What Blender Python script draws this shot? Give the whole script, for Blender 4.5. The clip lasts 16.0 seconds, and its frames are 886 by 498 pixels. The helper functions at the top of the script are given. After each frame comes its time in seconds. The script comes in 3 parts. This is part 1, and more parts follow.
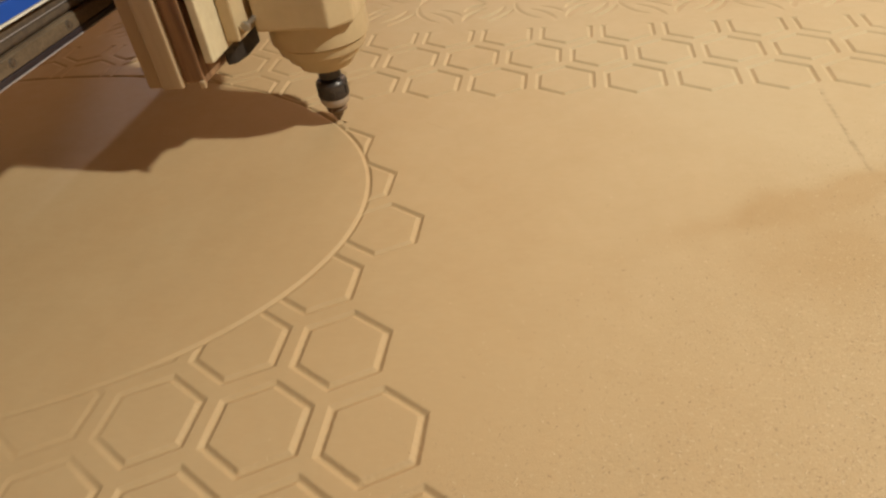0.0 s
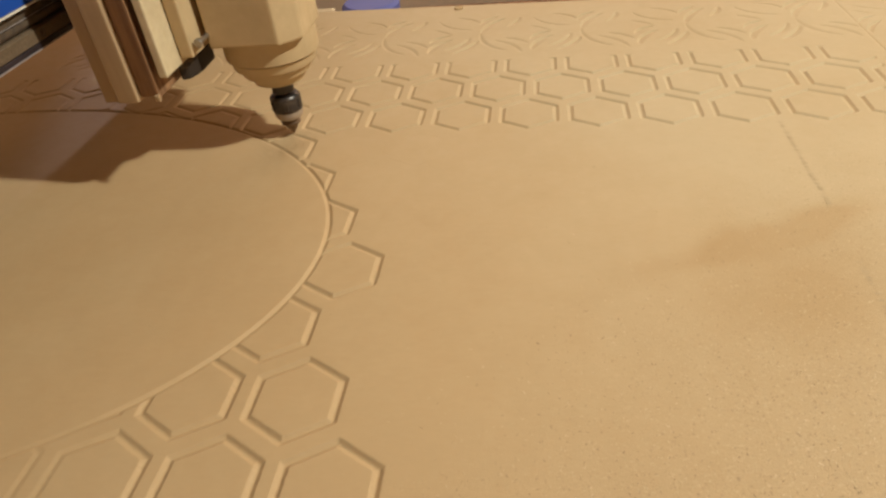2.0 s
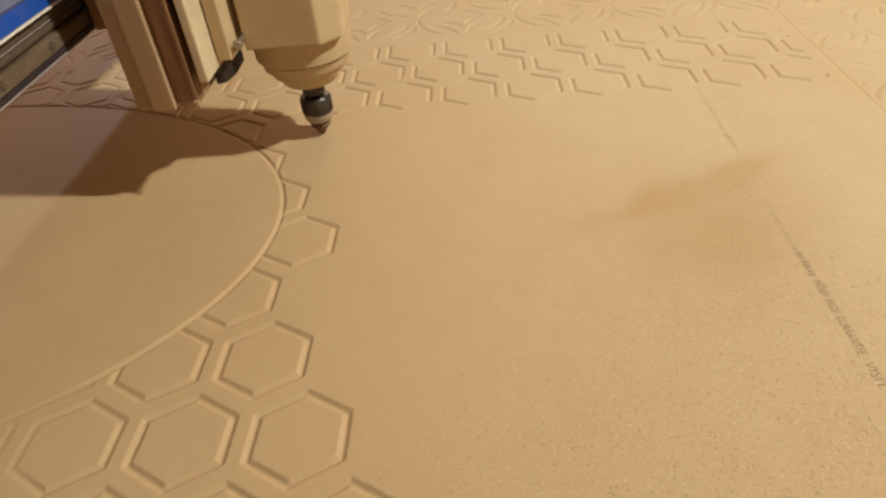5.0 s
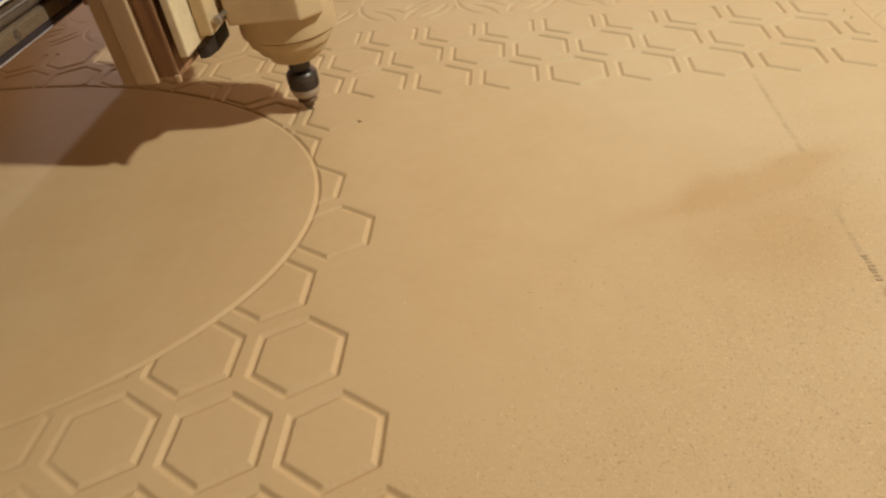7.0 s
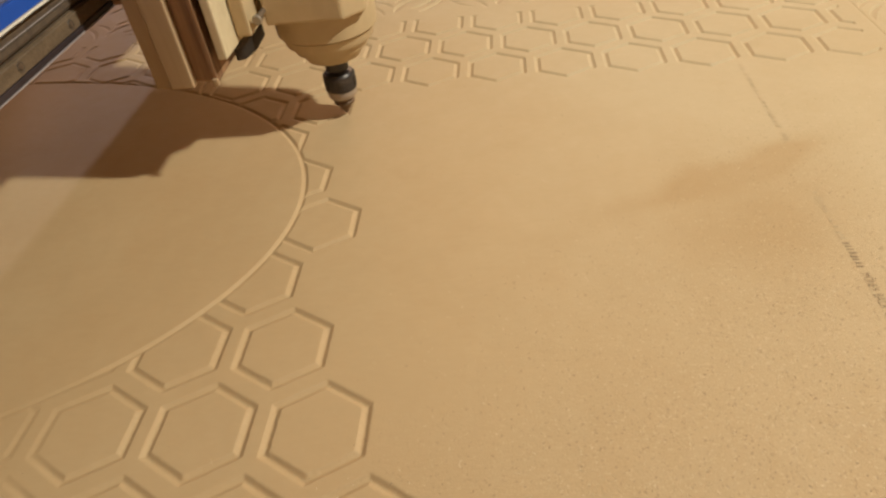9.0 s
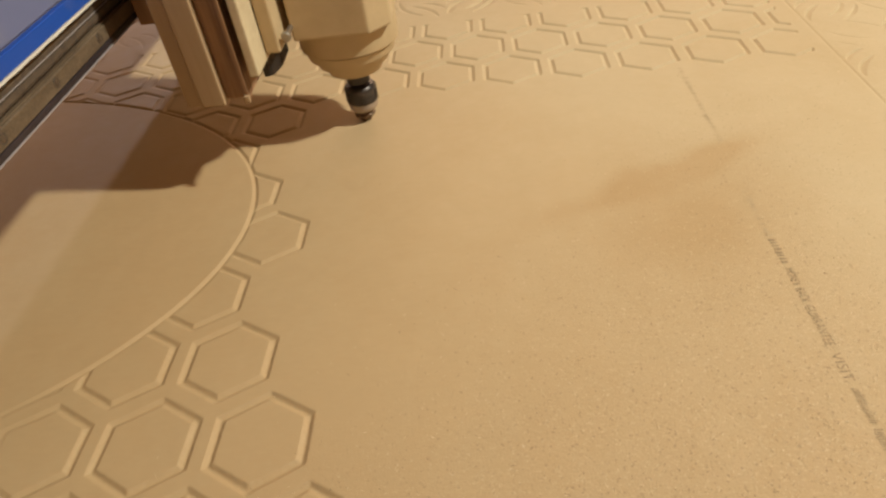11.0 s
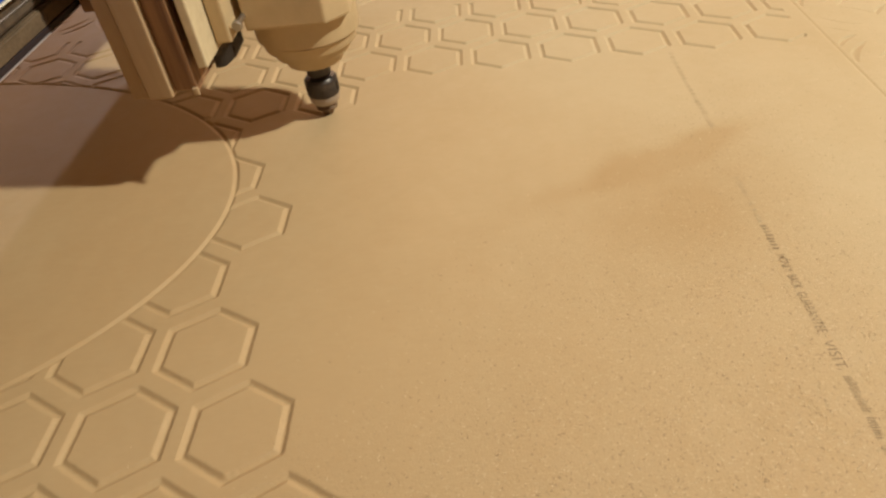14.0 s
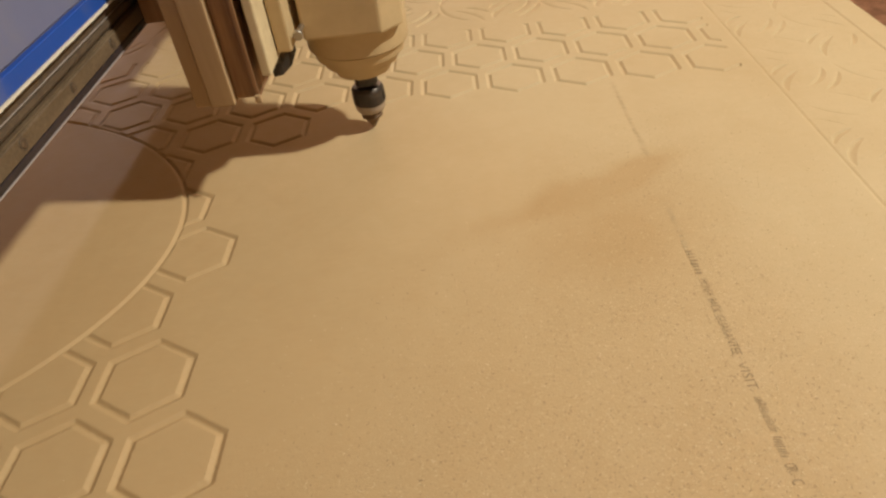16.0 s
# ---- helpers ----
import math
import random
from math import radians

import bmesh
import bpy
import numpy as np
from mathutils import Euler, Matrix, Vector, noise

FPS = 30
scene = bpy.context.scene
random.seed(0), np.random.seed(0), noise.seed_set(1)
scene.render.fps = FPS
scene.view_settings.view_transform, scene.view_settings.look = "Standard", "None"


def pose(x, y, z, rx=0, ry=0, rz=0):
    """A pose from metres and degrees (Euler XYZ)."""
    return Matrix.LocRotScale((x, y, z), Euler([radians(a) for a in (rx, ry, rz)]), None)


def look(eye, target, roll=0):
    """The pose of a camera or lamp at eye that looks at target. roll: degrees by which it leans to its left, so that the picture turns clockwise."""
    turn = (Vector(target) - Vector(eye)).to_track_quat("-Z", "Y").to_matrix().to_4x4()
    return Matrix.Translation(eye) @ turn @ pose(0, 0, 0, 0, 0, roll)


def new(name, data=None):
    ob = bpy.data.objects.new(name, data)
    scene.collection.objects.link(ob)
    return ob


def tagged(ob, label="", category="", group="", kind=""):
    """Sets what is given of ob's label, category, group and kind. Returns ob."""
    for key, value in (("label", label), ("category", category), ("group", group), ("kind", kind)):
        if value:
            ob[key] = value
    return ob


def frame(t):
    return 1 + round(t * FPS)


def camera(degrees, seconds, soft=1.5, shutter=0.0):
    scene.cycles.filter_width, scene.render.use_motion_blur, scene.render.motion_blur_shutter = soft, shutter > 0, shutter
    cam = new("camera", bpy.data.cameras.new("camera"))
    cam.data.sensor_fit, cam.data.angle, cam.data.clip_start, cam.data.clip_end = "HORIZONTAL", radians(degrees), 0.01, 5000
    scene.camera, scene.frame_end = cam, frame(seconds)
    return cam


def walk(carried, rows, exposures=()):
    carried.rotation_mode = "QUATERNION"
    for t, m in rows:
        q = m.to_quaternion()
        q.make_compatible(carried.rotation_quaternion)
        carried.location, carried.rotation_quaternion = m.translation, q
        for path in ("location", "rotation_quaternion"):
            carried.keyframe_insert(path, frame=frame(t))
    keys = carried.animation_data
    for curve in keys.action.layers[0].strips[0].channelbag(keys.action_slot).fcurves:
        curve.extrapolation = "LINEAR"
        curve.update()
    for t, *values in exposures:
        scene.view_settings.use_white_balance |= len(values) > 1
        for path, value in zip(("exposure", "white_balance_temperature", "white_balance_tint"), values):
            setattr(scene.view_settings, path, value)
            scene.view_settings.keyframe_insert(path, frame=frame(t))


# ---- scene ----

from bpy import data as D

# ---- camera and its walk ----
cam = camera(67.3, 16.0, soft=2.4)
PATH = [
    (0.0, 0.0847, -0.2618, 0.3618, 50.35, 5.79, 8.38),
    (0.5, 0.0758, -0.2453, 0.3612, 49.85, 6.51, 8.87),
    (1.0, 0.0824, -0.2430, 0.3623, 49.69, 6.00, 8.81),
    (1.5, 0.0986, -0.2349, 0.3684, 50.26, 6.37, 7.12),
    (2.0, 0.0991, -0.2400, 0.3655, 51.99, 5.30, 6.50),
    (2.5, 0.0903, -0.2404, 0.3675, 51.65, 4.96, 6.95),
    (3.0, 0.0798, -0.2525, 0.3713, 52.44, 5.10, 6.68),
    (3.5, 0.0682, -0.2808, 0.3732, 52.91, 4.66, 5.63),
    (4.0, 0.0946, -0.2894, 0.3677, 51.60, 5.26, 2.44),
    (4.5, 0.0982, -0.2897, 0.3661, 51.48, 4.84, 0.99),
    (7.0, 0.0896, -0.2610, 0.3641, 49.53, 5.75, 3.66),
    (7.5, 0.0852, -0.2649, 0.3656, 49.39, 6.33, 5.45),
    (8.0, 0.0893, -0.2644, 0.3632, 49.20, 6.36, 4.46),
    (8.5, 0.0930, -0.2635, 0.3616, 49.05, 6.09, 3.78),
    (11.0, 0.1349, -0.2702, 0.3714, 49.00, 6.56, 0.80),
    (11.5, 0.1294, -0.2703, 0.3654, 48.32, 5.88, 1.08),
    (12.0, 0.1240, -0.2685, 0.3627, 48.38, 6.05, 1.36),
    (12.5, 0.1179, -0.2698, 0.3593, 48.25, 5.58, 1.60),
    (13.0, 0.1146, -0.2701, 0.3595, 48.56, 5.26, 1.78),
    (13.5, 0.1263, -0.2663, 0.3610, 48.36, 5.92, 0.98),
    (14.0, 0.1369, -0.2634, 0.3575, 48.29, 5.83, 0.26),
    (14.5, 0.1399, -0.2621, 0.3592, 48.44, 6.51, -0.23),
    (15.0, 0.1430, -0.2679, 0.3531, 47.93, 6.34, 0.00),
    (15.5, 0.1558, -0.2661, 0.3610, 48.95, 5.82, -0.52),
    (16.0, 0.1771, -0.2704, 0.3693, 49.83, 5.58, -1.24),
]
walk(cam, [(t, pose(*row)) for t, *row in PATH], [(0.0, 0.02, 6460, 9), (1.5, 0.06, 6460, 9), (2.3, -0.02, 6460, 9), (8.5, 0.0, 6480, 9.5), (11.5, 0.0, 6580, 9.5), (15.3, -0.02, 6680, 10), (16.0, -0.12, 6850, 11)])

# ---- world and lights ----
world = D.worlds.new("world")
world.use_nodes = True
scene.world = world
sky = world.node_tree.nodes.new("ShaderNodeTexSky")
sky.sky_type, sky.sun_disc = "NISHITA", False
sky.sun_elevation, sky.sun_rotation = radians(22), radians(338)
back = world.node_tree.nodes["Background"]
back.inputs[1].default_value = 0.065
world.node_tree.links.new(sky.outputs[0], back.inputs[0])


def area_lamp(name, eye, target, size, size_y, watts, colour):
    data = D.lights.new(name, "AREA")
    data.shape, data.size, data.size_y = "RECTANGLE", size, size_y
    data.energy, data.color = watts, colour
    ob = new(name, data)
    ob.matrix_world = look(eye, target)
    return ob


# warm workshop lamp under the ceiling; warm fill added in the window opening
area_lamp("ceiling_lamp_light", (1.55, 0.09, 1.80), (0.0, 0.35, 0.0), 0.10, 0.10, 53, (1.0, 0.985, 0.85))
area_lamp("back_fill_light", (0.085, 3.42, 1.30), (0.0, 0.3, 0.0), 3.7, 1.6, 52, (1.0, 0.645, 0.42))
# low pale sun through the same opening
sun = D.lights.new("sun", "SUN")
sun.energy, sun.angle, sun.color = 0.57, radians(1.3), (0.85, 0.86, 1.0)
new("sun", sun).matrix_world = look((-0.37, 0.93, 0.40), (0.0, 0.0, 0.0))
scene.view_settings.exposure = 0.0


# ---- materials ----
class Nodes:
    def __init__(self, name):
        self.mat = D.materials.new(name)
        self.mat.use_nodes = True
        self.tree = self.mat.node_tree
        self.bsdf = self.tree.nodes["Principled BSDF"]
        self.coord = self.add("ShaderNodeTexCoord").outputs["Object"]

    def add(self, kind, **props):
        node = self.tree.nodes.new(kind)
        for key, value in props.items():
            setattr(node, key, value)
        return node

    def link(self, a, b):
        self.tree.links.new(a, b)

    def noise(self, scale, detail=4.0, rough=0.55, stretch=(1, 1, 1)):
        m = self.add("ShaderNodeMapping")
        m.inputs["Scale"].default_value = stretch
        self.link(self.coord, m.inputs["Vector"])
        n = self.add("ShaderNodeTexNoise")
        n.inputs["Scale"].default_value = scale
        n.inputs["Detail"].default_value = detail
        n.inputs["Roughness"].default_value = rough
        self.link(m.outputs[0], n.inputs["Vector"])
        return n.outputs["Fac"]

    def ramp(self, fac, stops):
        r = self.add("ShaderNodeValToRGB")
        while len(r.color_ramp.elements) < len(stops):
            r.color_ramp.elements.new(0.5)
        for e, (at, col) in zip(r.color_ramp.elements, stops):
            e.position = at
            e.color = (*col, 1) if len(col) == 3 else col
        self.link(fac, r.inputs[0])
        return r.outputs[0]

    def mix(self, fac, a, b, blend="MIX"):
        m = self.add("ShaderNodeMix", data_type="RGBA", blend_type=blend)
        for value, socket in ((fac, m.inputs[0]), (a, m.inputs[6]), (b, m.inputs[7])):
            if isinstance(value, (int, float)):
                socket.default_value = value
            elif isinstance(value, tuple):
                socket.default_value = (*value, 1)
            else:
                self.link(value, socket)
        return m.outputs[2]

    def math(self, op, a, b=0.0):
        m = self.add("ShaderNodeMath", operation=op)
        for value, socket in ((a, m.inputs[0]), (b, m.inputs[1])):
            if isinstance(value, (int, float)):
                socket.default_value = value
            else:
                self.link(value, socket)
        return m.outputs[0]

    def bump(self, height, strength, distance, before=None):
        b = self.add("ShaderNodeBump")
        b.inputs["Strength"].default_value = strength
        b.inputs["Distance"].default_value = distance
        self.link(height, b.inputs["Height"])
        if before is not None:
            self.link(before, b.inputs["Normal"])
        return b.outputs[0]

    def done(self, colour=None, rough=0.6, metal=0.0, normal=None):
        for value, name in ((colour, "Base Color"), (rough, "Roughness"), (metal, "Metallic"), (normal, "Normal")):
            if value is None:
                continue
            socket = self.bsdf.inputs[name]
            if isinstance(value, (int, float)):
                socket.default_value = value
            elif isinstance(value, tuple):
                socket.default_value = (*value, 1)
            else:
                self.link(value, socket)
        return self.mat


def fibreboard_material():
    n = Nodes("fibreboard")
    xyz = n.add("ShaderNodeSeparateXYZ")
    n.link(n.coord, xyz.inputs[0])
    # the open, unsanded skin of the sheet away from the dust
    grow = n.math("SUBTRACT", n.math("MULTIPLY", xyz.outputs[0], 2.9), n.math("MULTIPLY", xyz.outputs[1], 1.9))
    bare = n.ramp(n.math("ADD", grow, n.math("MULTIPLY", n.noise(6, 4), 0.7)), [(0.32, (0, 0, 0)), (1.05, (1, 1, 1))])
    thin = n.ramp(xyz.outputs[0], [(0.36, (1, 1, 1)), (0.47, (0.35, 0.35, 0.35))])
    bare = n.math("MULTIPLY", bare, thin)
    # fine orange dust in drifts; the tone turns paler and yellower towards +x, +y
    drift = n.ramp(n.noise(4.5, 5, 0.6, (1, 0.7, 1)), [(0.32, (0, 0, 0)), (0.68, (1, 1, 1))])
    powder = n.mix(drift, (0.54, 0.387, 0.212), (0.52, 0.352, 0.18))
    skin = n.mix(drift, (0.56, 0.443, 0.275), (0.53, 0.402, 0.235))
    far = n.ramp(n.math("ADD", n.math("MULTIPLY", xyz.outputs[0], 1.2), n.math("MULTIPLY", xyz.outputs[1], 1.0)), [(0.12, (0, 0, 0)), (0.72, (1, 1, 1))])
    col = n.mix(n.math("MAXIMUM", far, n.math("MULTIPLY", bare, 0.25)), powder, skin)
    cloud = n.ramp(n.noise(16, 5, 0.65), [(0.3, (0.955, 0.945, 0.93)), (0.7, (1, 1, 1))])
    col = n.mix(1.0, col, cloud, "MULTIPLY")
    thread = n.ramp(n.noise(240, 4, 0.6, (0.35, 1, 1)), [(0.35, (0.98, 0.978, 0.97)), (0.65, (1, 1, 1))])
    col = n.mix(1.0, col, thread, "MULTIPLY")
    col = n.mix(n.math("MULTIPLY", bare, 0.22), col, (0.45, 0.315, 0.165))
    speck = n.ramp(n.noise(430, 2, 0.5, (1, 0.55, 1)), [(0.64, (0, 0, 0)), (0.70, (1, 1, 1))])
    few = n.ramp(n.noise(300, 2, 0.5), [(0.77, (0, 0, 0)), (0.80, (1, 1, 1))])
    pale = n.ramp(n.noise(380, 2, 0.6, (0.6, 1, 1)), [(0.60, (0, 0, 0)), (0.68, (1, 1, 1))])
    col = n.mix(n.math("MULTIPLY", n.math("MULTIPLY", speck, bare), 0.48), col, (0.25, 0.165, 0.085))
    col = n.mix(n.math("MULTIPLY", few, 0.4), col, (0.25, 0.17, 0.09))
    col = n.mix(n.math("MULTIPLY", n.math("MULTIPLY", pale, bare), 0.3), col, (0.70, 0.54, 0.34))

    # brown dust blown over the face in a streak
    def streak(x, y, angle, length, width):
        m = n.add("ShaderNodeMapping", vector_type="TEXTURE")
        m.inputs["Location"].default_value = (x + 0.025, y + 0.025, 0)
        m.inputs["Rotation"].default_value = (0, 0, radians(angle))
        m.inputs["Scale"].default_value = (length, width, 1)
        wob = n.add("ShaderNodeVectorMath", operation="ADD")
        tex = n.add("ShaderNodeTexNoise")
        tex.inputs["Scale"].default_value = 14
        n.link(n.coord, tex.inputs["Vector"])
        sc = n.add("ShaderNodeVectorMath", operation="SCALE")
        sc.inputs[3].default_value = 0.05
        n.link(tex.outputs["Color"], sc.inputs[0])
        n.link(n.coord, wob.inputs[0])
        n.link(sc.outputs[0], wob.inputs[1])
        n.link(wob.outputs[0], m.inputs[0])
        g = n.add("ShaderNodeTexGradient", gradient_type="QUADRATIC_SPHERE")
        n.link(m.outputs[0], g.inputs[0])
        return g.outputs["Fac"]

    dust = n.math("MULTIPLY", streak(0.272, 0.230, 24, 0.22, 0.034), 0.75)
    dust = n.math("ADD", dust, n.math("MULTIPLY", streak(0.335, 0.255, 34, 0.08, 0.034), 0.75))
    dust = n.math("ADD", dust, n.math("MULTIPLY", streak(0.300, 0.175, 48, 0.19, 0.13), 0.85))
    col = n.mix(n.math("MINIMUM", n.math("MULTIPLY", dust, 0.95), 0.6), col, (0.42, 0.27, 0.12))
    fine = n.noise(900, 3, 0.6)
    b1 = n.bump(fine, 0.25, 0.0004)
    pits = n.math("MULTIPLY", n.noise(560, 3, 0.65, (1, 0.75, 1)), bare)
    b2 = n.bump(pits, 0.35, 0.0014, b1)
    return n.done(col, n.ramp(n.noise(60), [(0.3, (0.62, 0.62, 0.62)), (0.7, (0.8, 0.8, 0.8))]), 0.0, b2)


def dusty_material(name, colour, rough, dust=0.5, metal=0.0, dust_colour=(0.50, 0.37, 0.21), scale=40):
    """A painted or metal surface under a coat of wood dust."""
    n = Nodes(name)
    tone = n.ramp(n.noise(scale * 0.4, 4), [(0.3, tuple(c * 0.85 for c in colour)), (0.7, tuple(min(1, c * 1.12) for c in colour))])
    mask = n.ramp(n.noise(scale, 5, 0.65), [(max(0.0, 0.62 - dust * 0.5), (0, 0, 0)), (min(1.0, 0.85 - dust * 0.3), (1, 1, 1))])
    col = n.mix(n.math("MULTIPLY", mask, min(1.0, 0.35 + dust * 0.5)), tone, dust_colour)
    return n.done(col, n.math("ADD", n.math("MULTIPLY", mask, 0.25), rough), metal, n.bump(n.noise(400, 3), 0.15, 0.0005))


def wood_material(name, dark, light, scale=26):
    n = Nodes(name)
    grain = n.noise(scale, 5, 0.6, (1, 1, 0.06))
    col = n.ramp(grain, [(0.35, dark), (0.65, light)])
    fine = n.noise(200, 3, 0.6, (1, 1, 0.05))
    col = n.mix(0.25, col, n.ramp(fine, [(0.3, dark), (0.7, light)]))
    return n.done(col, 0.6, 0.0, n.bump(fine, 0.2, 0.0006))


def stained_material(name, dust, oil, rust):
    """Caked dust over steel, with oily smears along the length and a few rusty spots."""
    n = Nodes(name)
    smear = n.ramp(n.noise(30, 5, 0.7, (1, 0.35, 2.0)), [(0.40, (0, 0, 0)), (0.68, (1, 1, 1))])
    col = n.mix(n.math("MULTIPLY", smear, 0.65), dust, oil)
    spots = n.ramp(n.noise(24, 3, 0.6, (1, 1, 1.5)), [(0.66, (0, 0, 0)), (0.74, (1, 1, 1))])
    col = n.mix(n.math("MULTIPLY", spots, 0.6), col, rust)
    grit = n.ramp(n.noise(420, 3, 0.6), [(0.35, (0.72, 0.70, 0.68)), (0.7, (1, 1, 1))])
    col = n.mix(1.0, col, grit, "MULTIPLY")
    return n.done(col, n.ramp(smear, [(0.0, (0.75, 0.75, 0.75)), (1.0, (0.4, 0.4, 0.4))]), 0.0, n.bump(n.noise(300, 4), 0.35, 0.0008))


def plain_material(name, colour, rough=0.7, scale=6.0, amount=0.12, metal=0.0):
    n = Nodes(name)
    col = n.ramp(n.noise(scale, 5, 0.6), [(0.3, tuple(c * (1 - amount) for c in colour)), (0.7, tuple(min(1, c * (1 + amount)) for c in colour))])
    return n.done(col, rough, metal, n.bump(n.noise(scale * 30, 3), 0.12, 0.001))


def fibre_material():
    n = Nodes("loose_fibre")
    geo = n.add("ShaderNodeNewGeometry")
    col = n.ramp(geo.outputs["Random Per Island"], [(0.0, (0.18, 0.118, 0.06)), (0.30, (0.40, 0.28, 0.15)), (0.62, (0.60, 0.46, 0.28)), (1.0, (0.72, 0.58, 0.38))])
    return n.done(col, 0.8)


M_BOARD = fibreboard_material()
M_FIBRE = fibre_material()
M_FAINT = plain_material("worn_ink", (0.44, 0.33, 0.195), 0.8, 300, 0.2)
M_INK = plain_material("faded_ink", (0.27, 0.188, 0.105), 0.8, 300, 0.3)
M_CREAM = dusty_material("cream_paint", (0.58, 0.435, 0.25), 0.42, 0.55)
M_CREAM_PALE = dusty_material("pale_paint", (0.66, 0.55, 0.36), 0.45, 0.4)
M_COLUMN = wood_material("dusty_column", (0.385, 0.25, 0.138), (0.49, 0.345, 0.20))
M_SLIDE = wood_material("brown_slide", (0.15, 0.07, 0.032), (0.38, 0.215, 0.11), 90)
M_BLACK = dusty_material("black_plastic", (0.026, 0.018, 0.013), 0.6, 0.12)
M_SHADE = plain_material("shade_dark", (0.034, 0.024, 0.027), 0.5, 40, 0.3)
M_NUT = dusty_material("dark_steel", (0.055, 0.046, 0.042), 0.34, 0.25, 0.45, (0.22, 0.165, 0.12), 70)
M_RING = dusty_material("worn_ring", (0.40, 0.33, 0.28), 0.45, 0.5, 0.2)
M_COLLET = dusty_material("brown_steel", (0.14, 0.085, 0.05), 0.4, 0.4, 0.5)
M_STEEL = dusty_material("bright_steel", (0.45, 0.42, 0.38), 0.3, 0.35, 0.9)
M_RAIL = stained_material("dusty_rail", (0.185, 0.128, 0.076), (0.06, 0.042, 0.029), (0.27, 0.13, 0.06))
M_MOUNT = dusty_material("dusty_mount", (0.075, 0.052, 0.036), 0.6, 0.5, 0.0, (0.19, 0.132, 0.082), 160)
M_BORE = plain_material("oily_bore", (0.085, 0.06, 0.042), 0.5, 200, 0.4)
M_WHITE = plain_material("white_edge", (0.72, 0.66, 0.56), 0.5)
M_BLUE = dusty_material("blue_paint", (0.02, 0.085, 0.42), 0.28, 0.12, 0.0, (0.25, 0.25, 0.3), 15)
# paler, greyer blue: the sloping face's window sheen is put in the colour
M_BLUE_SHEEN = dusty_material("sheen_blue_paint", (0.135, 0.145, 0.25), 0.55, 0.3, 0.0, (0.21, 0.19, 0.21), 15)
M_EDGE = plain_material("dull_edge", (0.40, 0.35, 0.34), 0.5)
M_DRUM = plain_material("blue_plastic", (0.13, 0.15, 0.42), 0.75)
M_RUST = plain_material("rusty_bolt", (0.12, 0.078, 0.047), 0.6, 80, 0.45)
M_FLOOR = plain_material("red_floor", (0.46, 0.27, 0.18), 0.8, 14, 0.4)
M_WALL = plain_material("limewash", (0.66, 0.58, 0.46), 0.85, 2.0, 0.1)
M_BED = plain_material("bed_board", (0.40, 0.28, 0.16), 0.8, 12, 0.25)


# ---- mesh helpers ----
def as_mesh(name, bm, material, smooth=False):
    me = D.meshes.new(name)
    bm.normal_update()
    bm.to_mesh(me)
    bm.free()
    me.materials.append(material)
    if smooth:
        for p in me.polygons:
            p.use_smooth = True
        me.set_sharp_from_angle(angle=radians(32))
    return me


def part(name, bm, material, parent, label="", smooth=False):
    ob = new(name, as_mesh(name, bm, material, smooth))
    ob.parent = parent
    return tagged(ob, label)


def box(x0, x1, y0, y1, z0, z1, bevel=0.0015, bm=None):
    bm = bm or bmesh.new()
    verts = bmesh.ops.create_cube(bm, size=1.0)["verts"]
    for v in verts:
        v.co = ((x0 + x1) / 2 + v.co.x * (x1 - x0), (y0 + y1) / 2 + v.co.y * (y1 - y0), (z0 + z1) / 2 + v.co.z * (z1 - z0))
    if bevel:
        edges = list({e for v in verts for e in v.link_edges})
        bmesh.ops.bevel(bm, geom=edges, offset=bevel, segments=2, affect="EDGES", profile=0.6)
    return bm


def lathe(profile, segments=48, bm=None):
    """A solid of revolution about z from (radius, height) pairs, bottom to top."""
    bm = bm or bmesh.new()
    rings = []
    for r, z in profile:
        rings.append([bm.verts.new((r * math.cos(2 * math.pi * k / segments), r * math.sin(2 * math.pi * k / segments), z)) for k in range(segments)])
    for a, b in zip(rings, rings[1:]):
        for k in range(segments):
            bm.faces.new((a[k], a[(k + 1) % segments], b[(k + 1) % segments], b[k]))
    bm.faces.new(list(reversed(rings[0])))
    bm.faces.new(rings[-1])
    return bm


def prism(outline, z0, z1, bevel=0.0012):
    """An upright prism over an outline of (x, y) pairs, counterclockwise."""
    bm = bmesh.new()
    low = [bm.verts.new((x, y, z0)) for x, y in outline]
    top = [bm.verts.new((x, y, z1)) for x, y in outline]
    bm.faces.new(list(reversed(low)))
    bm.faces.new(top)
    n = len(outline)
    for k in range(n):
        bm.faces.new((low[k], low[(k + 1) % n], top[(k + 1) % n], top[k]))
    if bevel:
        bmesh.ops.bevel(bm, geom=list(bm.edges), offset=bevel, segments=2, affect="EDGES", profile=0.6)
    return bm


def structure(name, bm, material, label):
    ob = new(name, as_mesh(name, bm, material))
    return tagged(ob, label, name.split("_")[0], "", "structure")


